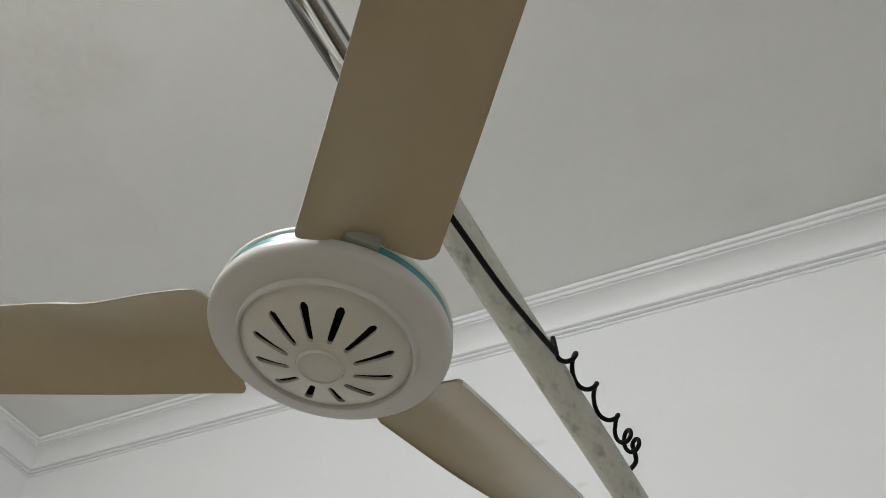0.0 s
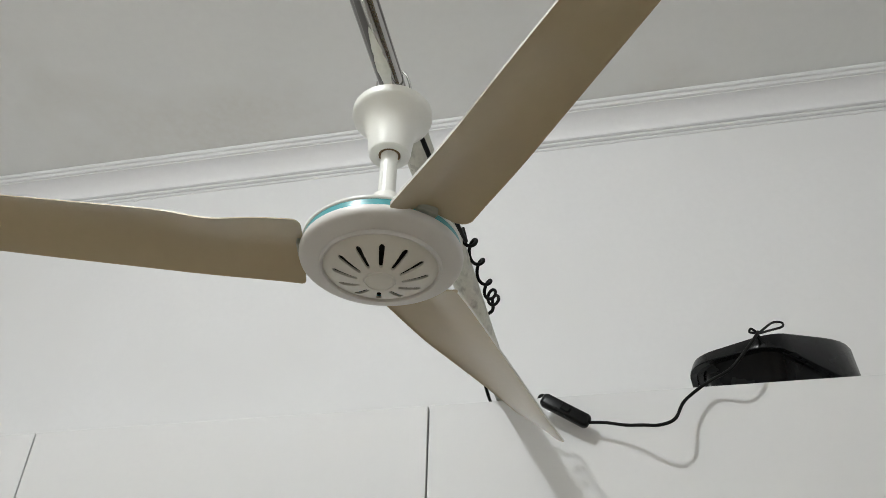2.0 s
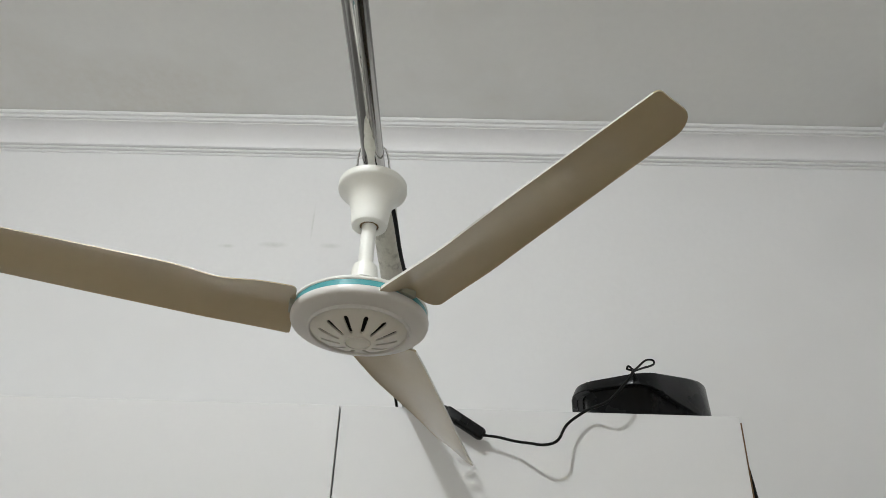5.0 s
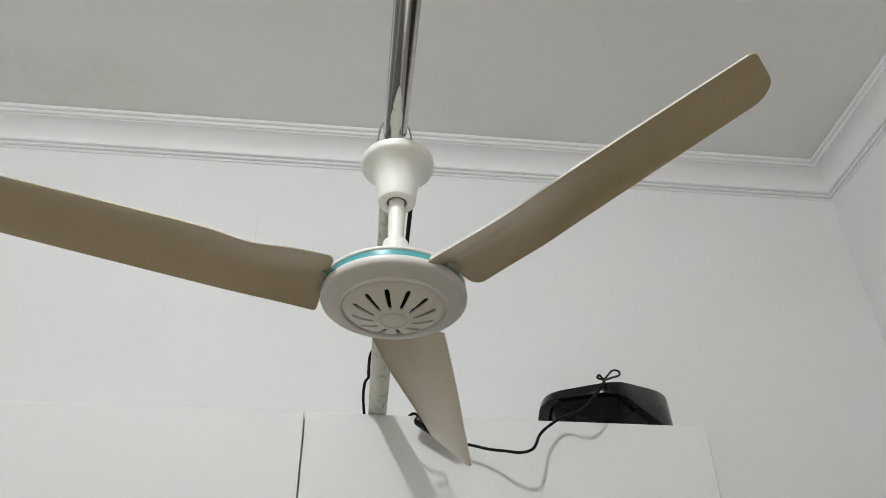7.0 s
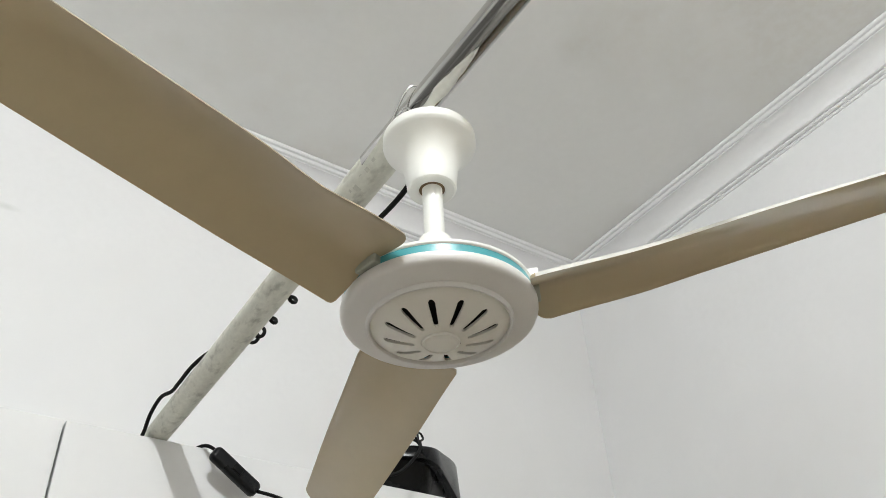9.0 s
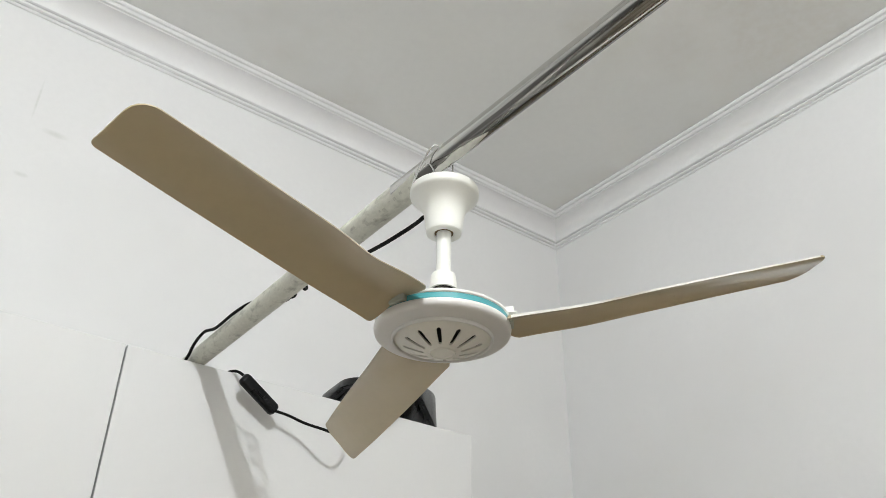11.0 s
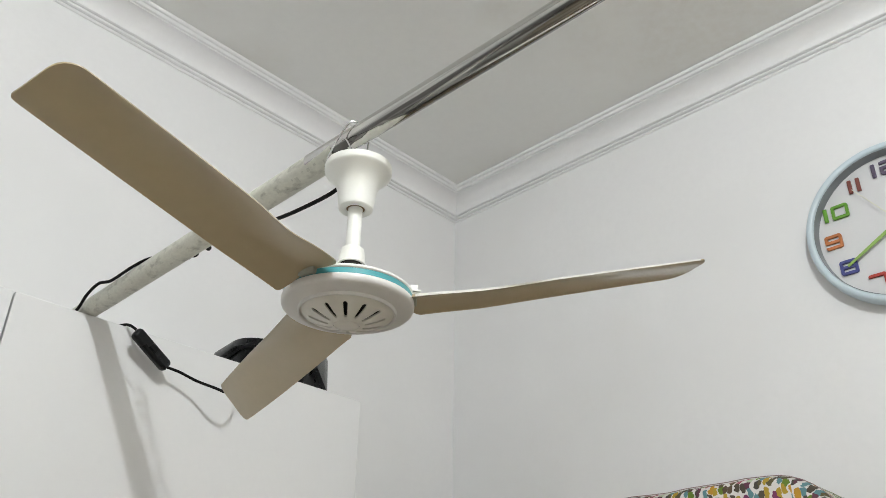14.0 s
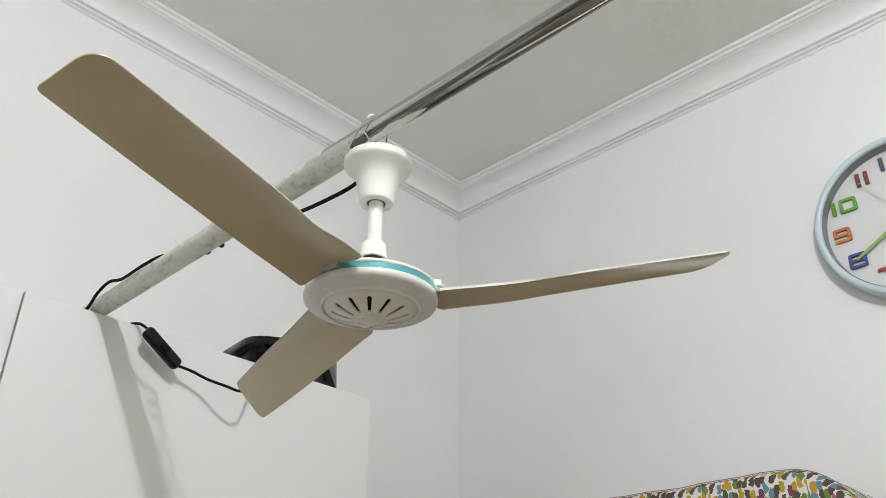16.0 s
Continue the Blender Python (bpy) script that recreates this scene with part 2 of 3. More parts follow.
def tube(bm, line, radius, n=10):
    """A round cord along a line of points."""
    rings = []
    up = Vector((0.3, 0.2, 0.9)).normalized()
    for k, q in enumerate(line):
        d = (line[min(k + 1, len(line) - 1)] - line[max(k - 1, 0)]).normalized()
        side = d.cross(up)
        if side.length < 1e-4:
            side = d.orthogonal()
        side.normalize()
        up = side.cross(d).normalized()
        r = radius(k / (len(line) - 1)) if callable(radius) else radius
        rings.append([bm.verts.new(q + r * (math.cos(a) * side + math.sin(a) * up)) for a in (2 * math.pi * j / n for j in range(n))])
    for a, b in zip(rings, rings[1:]):
        for j in range(n):
            bm.faces.new((a[j], a[(j + 1) % n], b[(j + 1) % n], b[j]))
    bm.faces.new(rings[0][::-1])
    bm.faces.new(rings[-1])
    return bm


def thing(name, label, category, at=(0, 0, 0), group=""):
    ob = new(name)
    ob.empty_display_size = 0.05
    ob.location = at
    return tagged(ob, label, category, group)


# ---- the room ----
WEST, EAST, SOUTH, TOP = -3.88, 0.010, -3.4, 3.123


def slab(name, dims, mat, label):
    ob = finish(name, box(bmesh.new(), *dims), mat)
    return tagged(ob, label, name.split("_")[0], kind="structure")


slab("floor", (WEST - 0.15, 0.15, SOUTH - 0.15, 0.15, -0.1, 0), M_FLOOR, "pale brown tiled floor of a small room")
slab("ceiling", (WEST - 0.15, 0.15, SOUTH - 0.15, 0.15, TOP, TOP + 0.12), M_CEIL, "off-white painted ceiling with faint brownish stains")
slab("wall_north", (WEST - 0.15, 0.15, 0, 0.15, 0, TOP), M_WALL_SCUFFED, "white painted wall behind the wardrobe")
slab("wall_east", (EAST, 0.15, SOUTH, 0, 0, TOP), M_WALL, "white painted wall with a clock")
slab("wall_west", (WEST - 0.15, WEST, SOUTH, 0, 0, TOP), M_WALL, "plain white painted wall")
slab("wall_south", (WEST - 0.15, 0.15, SOUTH - 0.15, SOUTH, 0, TOP), M_WALL_BACK, "plain beige painted wall")


def cornice():
    """One moulded plaster run a wall, mitred in the corners."""
    prof = [(0.0, 0.0), (0.0865, 0.0), (0.0865, 0.0045), (0.084, 0.0075), (0.079, 0.0085), (0.0775, 0.0075), (0.0765, 0.0105), (0.074, 0.0135), (0.070, 0.0145), (0.0675, 0.0135), (0.0660, 0.0165)]
    for k in range(1, 12):
        a = k / 12 * math.pi / 2
        prof.append((0.066 - 0.046 * math.sin(a) ** 1.15, 0.0165 + 0.039 * (1 - math.cos(a) ** 1.15)))
    prof += [(0.020, 0.0555), (0.0225, 0.0575), (0.0215, 0.0605), (0.0175, 0.062), (0.0125, 0.0615), (0.0145, 0.0645), (0.013, 0.0675), (0.008, 0.069), (0.0045, 0.0685), (0.006, 0.0715), (0.004, 0.0745), (0.0, 0.0755)]
    corners = [(WEST, 0, 1, -1), (EAST, 0, -1, -1), (EAST, SOUTH, -1, 1), (WEST, SOUTH, 1, 1)]
    for (xa, ya, ua, va), (xb, yb, ub, vb), side in zip(corners, corners[1:] + corners[:1], ("north", "east", "south", "west")):
        bm = bmesh.new()
        rng = random.Random(side)
        steps = 260
        chips = [rng.uniform(-0.0004, 0.0004) + (rng.uniform(0.001, 0.0045) if rng.random() < 0.035 else 0) for _ in range(steps + 1)]
        rows = []
        for n, (p, q) in enumerate(prof):
            row = []
            for k in range(steps + 1):
                f = k / steps
                drop = chips[k] if n >= len(prof) - 2 and 0 < k < steps else 0
                x = (xa + ua * p * 1.12) * (1 - f) + (xb + ub * p * 1.12) * f
                y = (ya + va * p * 1.12) * (1 - f) + (yb + vb * p * 1.12) * f
                row.append(bm.verts.new((x, y, TOP - 0.001 - 1.18 * q - drop)))
            rows.append(row)
        for a, b in zip(rows, rows[1:]):
            for k in range(steps):
                bm.faces.new((a[k], a[k + 1], b[k + 1], b[k]))
        ob = finish("cornice_" + side, bm, M_CORN, 25)
        tagged(ob, "white moulded plaster cornice with fine steps and a cove", "cornice", kind="structure")


cornice()

# ---- wardrobe ----
FRONT, WTOP = -0.485, 2.023


def wardrobe():
    x0, x1 = -3.10, -0.806
    w = thing("wardrobe", "tall white laminate wardrobe with flush plain doors", "wardrobe", (x0, FRONT, 0))
    o = Vector((x0, FRONT, 0))

    def rel(name, dims, mat, bevel=0.0, label=""):
        bm = box(bmesh.new(), dims[0] - o.x, dims[1] - o.x, dims[2] - o.y, dims[3] - o.y, dims[4], dims[5], bevel)
        return part(name, bm, mat, w, label)
    rel("body", (x0 + 0.002, x1 - 0.001, FRONT + 0.0205, -0.004, 0.0, WTOP - 0.0015), M_LAMINATE)
    for a, b in ((-3.10, -2.3370), (-2.3340, -1.5690), (-1.5660, -0.8065)):
        rel("door", (a, b, FRONT, FRONT + 0.018, 0.06, WTOP), M_LAMINATE, 0.0012)
    rel("edge_strip", (x1 - 0.0005, x1 + 0.0095, FRONT + 0.0205, FRONT + 0.0285, 0.0, WTOP - 0.004), M_CHIP, 0.0005, "raw brown chipboard edge of the side panel")


wardrobe()

# a black strap hanging down the wardrobe's bare side
strap = thing("hanging_strap", "thin black strap hanging beside the wardrobe edge", "strap", (-0.811, -0.425, 1.236))
bm = bmesh.new()
line = spline([(0.0055, 0, 0.79), (0.013, 0, 0.765), (0.021, 0, 0.72), (0.028, 0, 0.66), (0.033, 0, 0.58), (0.034, 0, 0.3), (0.034, 0, 0.0)], 8)
tube(bm, line, lambda t: 0.002 + 0.004 * min(1, t * 2.6), 8)
part("strap", bm, M_CORD, strap, smooth=40)

# ---- the pole ----
PX, PZ, SKEW = -1.447, 2.0405, 0.0170


def pole():
    w = thing("ceiling_pole", "chrome pole in a stained white plastic pipe on the wardrobe", "pole", (PX, 0, PZ))
    bm = bmesh.new()
    n = 40
    for r, flip in ((0.0172, False), (0.0150, True)):
        tube(bm, [Vector((SKEW * (y + 1.172), y, 0)) for y in (-0.01, -0.3, -0.6, -0.9, -1.172)], r, n)
    ends = [f for f in bm.faces if len(f.verts) > 4]
    bmesh.ops.delete(bm, geom=ends, context="FACES")
    bm.edges.ensure_lookup_table()
    part("pvc_sleeve", bm, M_PVC, w, "off-white plastic pipe with dark stains and worn print", 40)
    rng = random.Random(9)
    for k in range(8):
        bm = bmesh.new()
        y, a0, wide = -1.155 + 0.0135 * k + rng.uniform(-0.003, 0.003), 226 + rng.uniform(-8, 14), rng.uniform(0.002, 0.008)
        rows = [[bm.verts.new((SKEW * (y + 1.172) + 0.0174 * math.cos(radians(a0 + 5 * j)), y + e, 0.0174 * math.sin(radians(a0 + 5 * j)))) for e in (0.0, wide)] for j in range((6, 3, 4, 2, 6, 3, 2, 5)[k])]
        for p, q in zip(rows, rows[1:]):
            bm.faces.new((p[0], p[1], q[1], q[0]))
        part("worn_print", bm, M_PRINTMARK, w, "worn grey print bar", 60)
    # streaks along this tube are painted reflections
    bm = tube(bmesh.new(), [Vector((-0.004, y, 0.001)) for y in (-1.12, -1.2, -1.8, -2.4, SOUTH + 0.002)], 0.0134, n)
    part("chrome_tube", bm, M_CHROME, w, "polished chrome tube with dark reflection streaks painted in", 40)
    # dried paint on the underside of the chrome
    bm = bmesh.new()
    grid = []
    rng = random.Random(4)
    for k in range(15):
        t = k / 14
        half = 24 * math.sin(math.pi * min(1, 0.12 + t * 0.88)) ** 0.55 * (1 + 0.25 * rng.uniform(-1, 1)) + 1
        row = []
        for j in range(9):
            a = radians(-92 + half * (j / 4 - 1))
            r = 0.0135 + 0.0007 * (1 - (j / 4 - 1) ** 2)
            row.append(bm.verts.new((-0.004 + r * math.cos(a), -1.195 - 0.1 * t, 0.001 + r * math.sin(a))))
        grid.append(row)
    for a, b in zip(grid, grid[1:]):
        for j in range(8):
            bm.faces.new((a[j], a[j + 1], b[j + 1], b[j]))
    part("paint_smear", bm, M_PAINT, w, "smear of dried white paint", 60)


pole()

# ---- the fan ----
HUB = Vector((-1.447, -1.211, 1.792))


def fan():
    w = thing("ceiling_fan", "small white ceiling fan with teal band and three tan blades", "fan", HUB)
    # canopy
    can = [(0.0, 0.2042), (0.0368, 0.2042), (0.0390, 0.2036), (0.0398, 0.2022), (0.0399, 0.1958), (0.0393, 0.1940), (0.0372, 0.1918), (0.0340, 0.1888), (0.0307, 0.1852), (0.0277, 0.1812), (0.0253, 0.1765), (0.0236, 0.1712),
           (0.0224, 0.165), (0.0215, 0.158), (0.0208, 0.152), (0.0203, 0.1475), (0.0197, 0.1455), (0.0182, 0.1446), (0.0115, 0.1446), (0.0105, 0.146), (0.0105, 0.165), (0.0, 0.165)]
    part("canopy", lathe(can, 64), M_WHITE, w, "glossy white flared plastic canopy", 28)
    part("grommet", lathe([(0.0084, 0.1454), (0.0106, 0.1458), (0.0106, 0.152), (0.0084, 0.152)], 40), M_GRIME, w, "grimy brown gap round the rod", 40)
    part("down_rod", lathe([(0.0, 0.17), (0.0083, 0.17), (0.0083, 0.08), (0.0, 0.08)], 40), M_WHITE, w, smooth=40)
    part("rod_collar", lathe([(0.0, 0.0930), (0.0115, 0.0930), (0.0130, 0.0920), (0.0138, 0.089), (0.0152, 0.0750), (0.0155, 0.0730), (0.0, 0.0730)], 48), M_WHITE, w, smooth=40)
    part("rod_seal", lathe([(0.0, 0.0735), (0.0128, 0.0735), (0.0128, 0.0620), (0.0, 0.0620)], 40), M_DARK, w, "black rubber seal", 40)
    # motor housing: top cover, band, lower cover, grille
    part("top_cover", lathe([(0.0, 0.0640), (0.0135, 0.0638), (0.020, 0.0615), (0.045, 0.0498), (0.064, 0.0415), (0.0690, 0.0394), (0.0708, 0.0380), (0.0711, 0.0362), (0.0708, 0.0354), (0.0698, 0.0346), (0.0, 0.0346)], 96), M_WHITE, w, smooth=35)
    part("teal_band", lathe([(0.0690, 0.0352), (0.0699, 0.0348), (0.0701, 0.0288), (0.0692, 0.0276), (0.060, 0.0276), (0.060, 0.0352)], 96), M_TEAL, w, "teal plastic band", 35)
    low = [(0.060, 0.0284), (0.0700, 0.0284), (0.0716, 0.0275), (0.0722, 0.0252), (0.0720, 0.0222), (0.0712, 0.0200), (0.0696, 0.0186), (0.0666, 0.0176), (0.0600, 0.0163), (0.0538, 0.0152),
           (0.0534, 0.0126), (0.0527, 0.0117), (0.0514, 0.0117), (0.0507, 0.0126), (0.0502, 0.0150)]
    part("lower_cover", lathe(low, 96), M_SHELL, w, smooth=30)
    # dished grille with twelve slots cut through, their walls turned up inside
    bm = bmesh.new()
    slots, per = 12, 8
    radii = [0.0504, 0.046, 0.0415, 0.0400, 0.0390, 0.034, 0.028, 0.022, 0.0200, 0.0192, 0.016, 0.0140]

    def dish(r):
        return 0.0142 - 0.0152 * (1 - (r / 0.0504) ** 2)
    rings = []
    for r in radii:
        ring = []
        width = 0.00165 + 0.00095 * (r - 0.0192) / 0.0223
        if r in (0.0415, 0.0192):
            width *= 0.35
        elif r in (0.0400, 0.0200):
            width *= 0.86
        for s in range(slots):
            mid = 2 * math.pi * s / slots + math.radians(17)
            w0 = width / r
            span = math.pi / slots
            ring += [mid - span, mid - 0.8 * span, mid - 0.6 * span, mid - w0, mid, mid + w0, mid + 0.6 * span, mid + 0.8 * span]
        rings.append([bm.verts.new((r * math.cos(a), r * math.sin(a), dish(r))) for a in ring])
    for i, (a, b) in enumerate(zip(rings, rings[1:])):
        r_mid = (radii[i] + radii[i + 1]) / 2
        for k in range(len(a)):
            if 0.0192 < r_mid < 0.0415 and k % per in (3, 4):
                continue
            k2 = (k + 1) % len(a)
            bm.faces.new((a[k], b[k], b[k2], a[k2]))
    inner = [e for e in bm.edges if len(e.link_faces) == 1 and 0.018 < e.verts[0].co.xy.length < 0.0425]
    walls = bmesh.ops.extrude_edge_only(bm, edges=inner)
    for v in (g for g in walls["geom"] if isinstance(g, bmesh.types.BMVert)):
        v.co.z += 0.0022
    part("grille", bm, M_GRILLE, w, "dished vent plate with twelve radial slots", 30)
    part("grille_backing", lathe([(0.0, 0.0180), (0.0495, 0.0180), (0.0495, 0.0190), (0.0, 0.0190)], 64), M_DARK, w, "dark motor seen through the slots")
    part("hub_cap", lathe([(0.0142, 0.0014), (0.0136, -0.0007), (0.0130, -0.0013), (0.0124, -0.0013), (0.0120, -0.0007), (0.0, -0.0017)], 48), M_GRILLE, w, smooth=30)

    # blades: bearing of the axis, rise and twist at the tip of each, in degrees; the sag of its bent edges and the root's low side, in metres
    for az, rise, tip_pitch, sag, low_sag, low_side in ((193.5, 5.3, 17.5, 0.005, 0, -0.0393), (315.8, 10.2, 12.8, 0.0006, 0.0025, -0.0350), (75.1, -0.6, 42.0, 0.0003, 0, -0.0393)):
        bm = bmesh.new()
        nu, cols = 44, [0, 0.012, 0.03, 0.06, 0.1, 0.16, 0.24, 0.34, 0.45, 0.56, 0.67, 0.77, 0.85, 0.91, 0.95, 0.975, 0.99, 1.0]
        root_w, tip_w = (low_side, 0.0414), (-0.0354, 0.0285)

        def corner(d, r):
            return 0 if d >= r else r - math.sqrt(max(0, r * r - (r - d) ** 2))
        sheets = []
        for lift in (0.0, 0.0016):
            rows = []
            for c in cols:
                row = []
                for k in range(nu + 1):
                    t = k / nu
                    va = root_w[0] + (tip_w[0] - root_w[0]) * t
                    vb = root_w[1] + (tip_w[1] - root_w[1]) * t
                    v = va + (vb - va) * c
                    d0, d1 = c * (vb - va), (1 - c) * (vb - va)
                    u0 = 0.0690 + corner(d0, 0.004) + corner(d1, 0.011)
                    u1 = 0.3935 - corner(d0, 0.006) - corner(d1, 0.021) - 0.003 * c
                    u = u0 + (u1 - u0) * t
                    s = min(1, max(0, (u - 0.065) / 0.371))
                    s = s * s * (3 - 2 * s)
                    pitch = math.radians(8 + (tip_pitch - 8) * s)
                    camber = 0.0075 * (1 - (((1 - c) ** 0.66 - 0.5) * 2) ** 2) * (0.35 + 0.65 * math.sin(math.pi * min(1, 0.15 + t)))
                    near = min(1, max(0, (u - 0.067) / 0.11))
                    near = 1 - near * near * (3 - 2 * near)
                    camber += near * (0.0028 + 0.0045 * math.exp(-((c - 0.5) / 0.2) ** 2))
                    camber += 0.003 * t * max(0, (0.3 - c) / 0.3) ** 2       # the low edge turns up towards the tip
                    camber -= sag * math.exp(-((t - 0.23) / 0.10) ** 2) * max(0, (c - 0.5) / 0.5)      # fold past the root
                    camber -= low_sag * math.exp(-((t - 0.22) / 0.22) ** 2) * max(0, 1 - c / 0.45)
                    up = camber + lift * (0.75 + 0.25 * min(1, 8 * c, 8 * (1 - c)) + 1.1 * (1 - 0.8 * t) * max(0, 1 - c / 0.05))
                    z = 0.0229 + v * math.sin(pitch) + up + (u - 0.07) * math.sin(math.radians(rise))
                    row.append(bm.verts.new((0.07 + (u - 0.07) * math.cos(math.radians(rise)), v * math.cos(pitch) - up * math.sin(pitch), z)))
                rows.append(row)
            sheets.append(rows)
        for si, rows in enumerate(sheets):
            for a, b in zip(rows, rows[1:]):
                for k in range(nu):
                    f = bm.faces.new((a[k], a[k + 1], b[k + 1], b[k]))
                    f.material_index = si
        lo, hi = sheets
        for k in range(nu):
            for c in (0, -1):
                bm.faces.new((lo[c][k], lo[c][k + 1], hi[c][k + 1], hi[c][k])).material_index = 2 if c else 1
        for j in range(len(cols) - 1):
            for k in (0, -1):
                bm.faces.new((lo[j][k], lo[j + 1][k], hi[j + 1][k], hi[j][k])).material_index = 2
        # slot 1 is the painted-lit copy, on the top sheet and low edge
        blade = part("blade", bm, [M_BLADE, M_BLADE_LIT, M_BLADE], w, "tan plastic blade with a rounded tip", 50)
        blade.matrix_basis = pose(0, 0, 0, 0, 0, az)
        bm = bmesh.new()
        box(bm, 0.066, 0.079, -0.011, 0.011, 0.0385, 0.0403, 0.0008)
        box(bm, 0.0655, 0.0755, -0.011, -0.0085, 0.0385, 0.0455, 0.0006)
        box(bm, 0.0655, 0.0755, -0.0035, -0.001, 0.0385, 0.0455, 0.0006)
        box(bm, 0.0655, 0.0755, -0.0085, -0.0035, 0.0437, 0.0458, 0.0006)
        clip = part("blade_bracket", bm, M_WHITE, w, "white plastic blade clip")
        clip.matrix_basis = pose(0, 0, 0, 0, 0, az)
        tab = part("blade_tab", box(bmesh.new(), 0.066, 0.0745, -0.010, 0.010, 0.0290, 0.0378, 0.001), M_TAB, w, "grey-green root tab of the blade")
        tab.matrix_basis = pose(0, 0, 0, 0, 0, az)


fan()

# wire that slings the canopy from the pole
hook = thing("wire_hook", "bent steel wire hook slung over the pole", "hook", (PX, -1.19, 2.011))
bm = bmesh.new()
tube(bm, spline([(-0.025, 0.012, -0.012), (-0.0245, 0.004, 0.008), (-0.0222, -0.014, 0.032), (-0.017, -0.022, 0.0435), (-0.005, -0.024, 0.0458), (0.006, -0.022, 0.0435),
                 (0.0125, -0.02, 0.036), (0.0165, -0.014, 0.016), (0.018, -0.010, -0.012)], 8), 0.0012, 8)
tube(bm, spline([(-0.0235, -0.036, -0.012), (-0.0225, -0.026, 0.006), (-0.0215, -0.016, 0.018), (-0.0225, -0.006, 0.016)], 8), 0.0012, 8)
part("wire", bm, M_WIRE, hook, smooth=60)

# ---- the cord ----
CORD0 = Vector((-1.36, FRONT, 2.0))
cord = thing("power_cord", "black fan cord coiled along the pole, with an inline switch", "cord", CORD0)


def cord_part(name, line, r):
    return part(name, tube(bmesh.new(), [q - CORD0 for q in line], r, 10), M_CORD, cord, smooth=60)


cord_part("lead", spline([(-1.438, -1.200, 2.010), (-1.430, -1.170, 2.006), (-1.426, -1.13, 2.003), (-1.4245, -1.06, 2.008), (-1.4225, -1.00, 2.017), (-1.4195, -0.945, 2.026)], 8), 0.0027)
loops = [(-1.4195, -0.945, 2.026)]
line = []
turns = [(-0.945, 0.000), (-0.900, 1.0), (-0.845, 2.0), (-0.785, 3.0), (-0.760, 4.0), (-0.738, 5.0)]
for k in range(121):
    a = 5.0 * k / 120
    i = min(int(a), 4)
    f = a - i
    y = turns[i][0] + (turns[i + 1][0] - turns[i][0]) * f
    rr = 0.0088 - 0.0006 * a / 5
    ph = 2 * math.pi * a
    line.append(Vector((-1.4190 + 0.007 * a / 5 + rr * math.cos(ph + 2.2) * 0.9, y + 0.005 * math.sin(ph), 2.0405 + 0.022 * a / 5 + rr * math.sin(ph + 2.2))))
cord_part("coil", [Vector(loops[0])] + line, 0.0024)
cord_part("wrap", spline([line[-1]] + [(x + 0.006 * (y + 1.172), y, z) for x, y, z in ((-1.421, -0.722, 2.0595), (-1.434, -0.705, 2.0612), (-1.449, -0.690, 2.0585), (-1.4600, -0.66, 2.050), (-1.4610, -0.61, 2.048), (-1.4605, -0.58, 2.050), (-1.466, -0.55, 2.0535),
                          (-1.4675, -0.515, 2.043), (-1.4640, -0.475, 2.0275), (-1.461, -0.40, 2.0262), (-1.455, -0.345, 2.046), (-1.436, -0.325, 2.0625), (-1.413, -0.35, 2.048), (-1.398, -0.42, 2.0265),
                          (-1.382, -0.470, 2.0265), (-1.374, -0.492, 2.024), (-1.366, -0.507, 2.014), (-1.362, -0.516, 2.003))], 7), 0.0027)
cord_part("tail", spline([(-1.297, -0.512, 1.961), (-1.268, -0.518, 1.956), (-1.237, -0.524, 1.947), (-1.210, -0.545, 1.936), (-1.186, -0.553, 1.931), (-1.161, -0.546, 1.943), (-1.140, -0.527, 1.981), (-1.100, -0.517, 2.014),
                          (-1.065, -0.542, 2.022), (-1.035, -0.545, 2.053), (-1.016, -0.534, 2.079), (-1.004, -0.514, 2.101)], 8), 0.0027)
bm = box(bmesh.new(), -0.044, 0.044, -0.010, 0.010, -0.0148, 0.0148, 0.0075, 4)
for v in bm.verts:
    k = 1 - 0.28 * (abs(v.co.x) / 0.044) ** 2
    v.co.z *= k
    v.co.y *= 1 - 0.2 * (abs(v.co.x) / 0.044) ** 2
sw = part("inline_switch", bm, M_BLACK, cord, "black inline cord switch", 45)
sw.matrix_basis = Matrix.Translation(Vector((-1.330, -0.516, 1.982)) - CORD0) @ pose(0, 0, 0, 0, 32, 4)
part("switch_slider", box(bmesh.new(), -0.008, 0.008, -0.012, -0.008, -0.005, 0.005, 0.0012), M_CORD, sw)


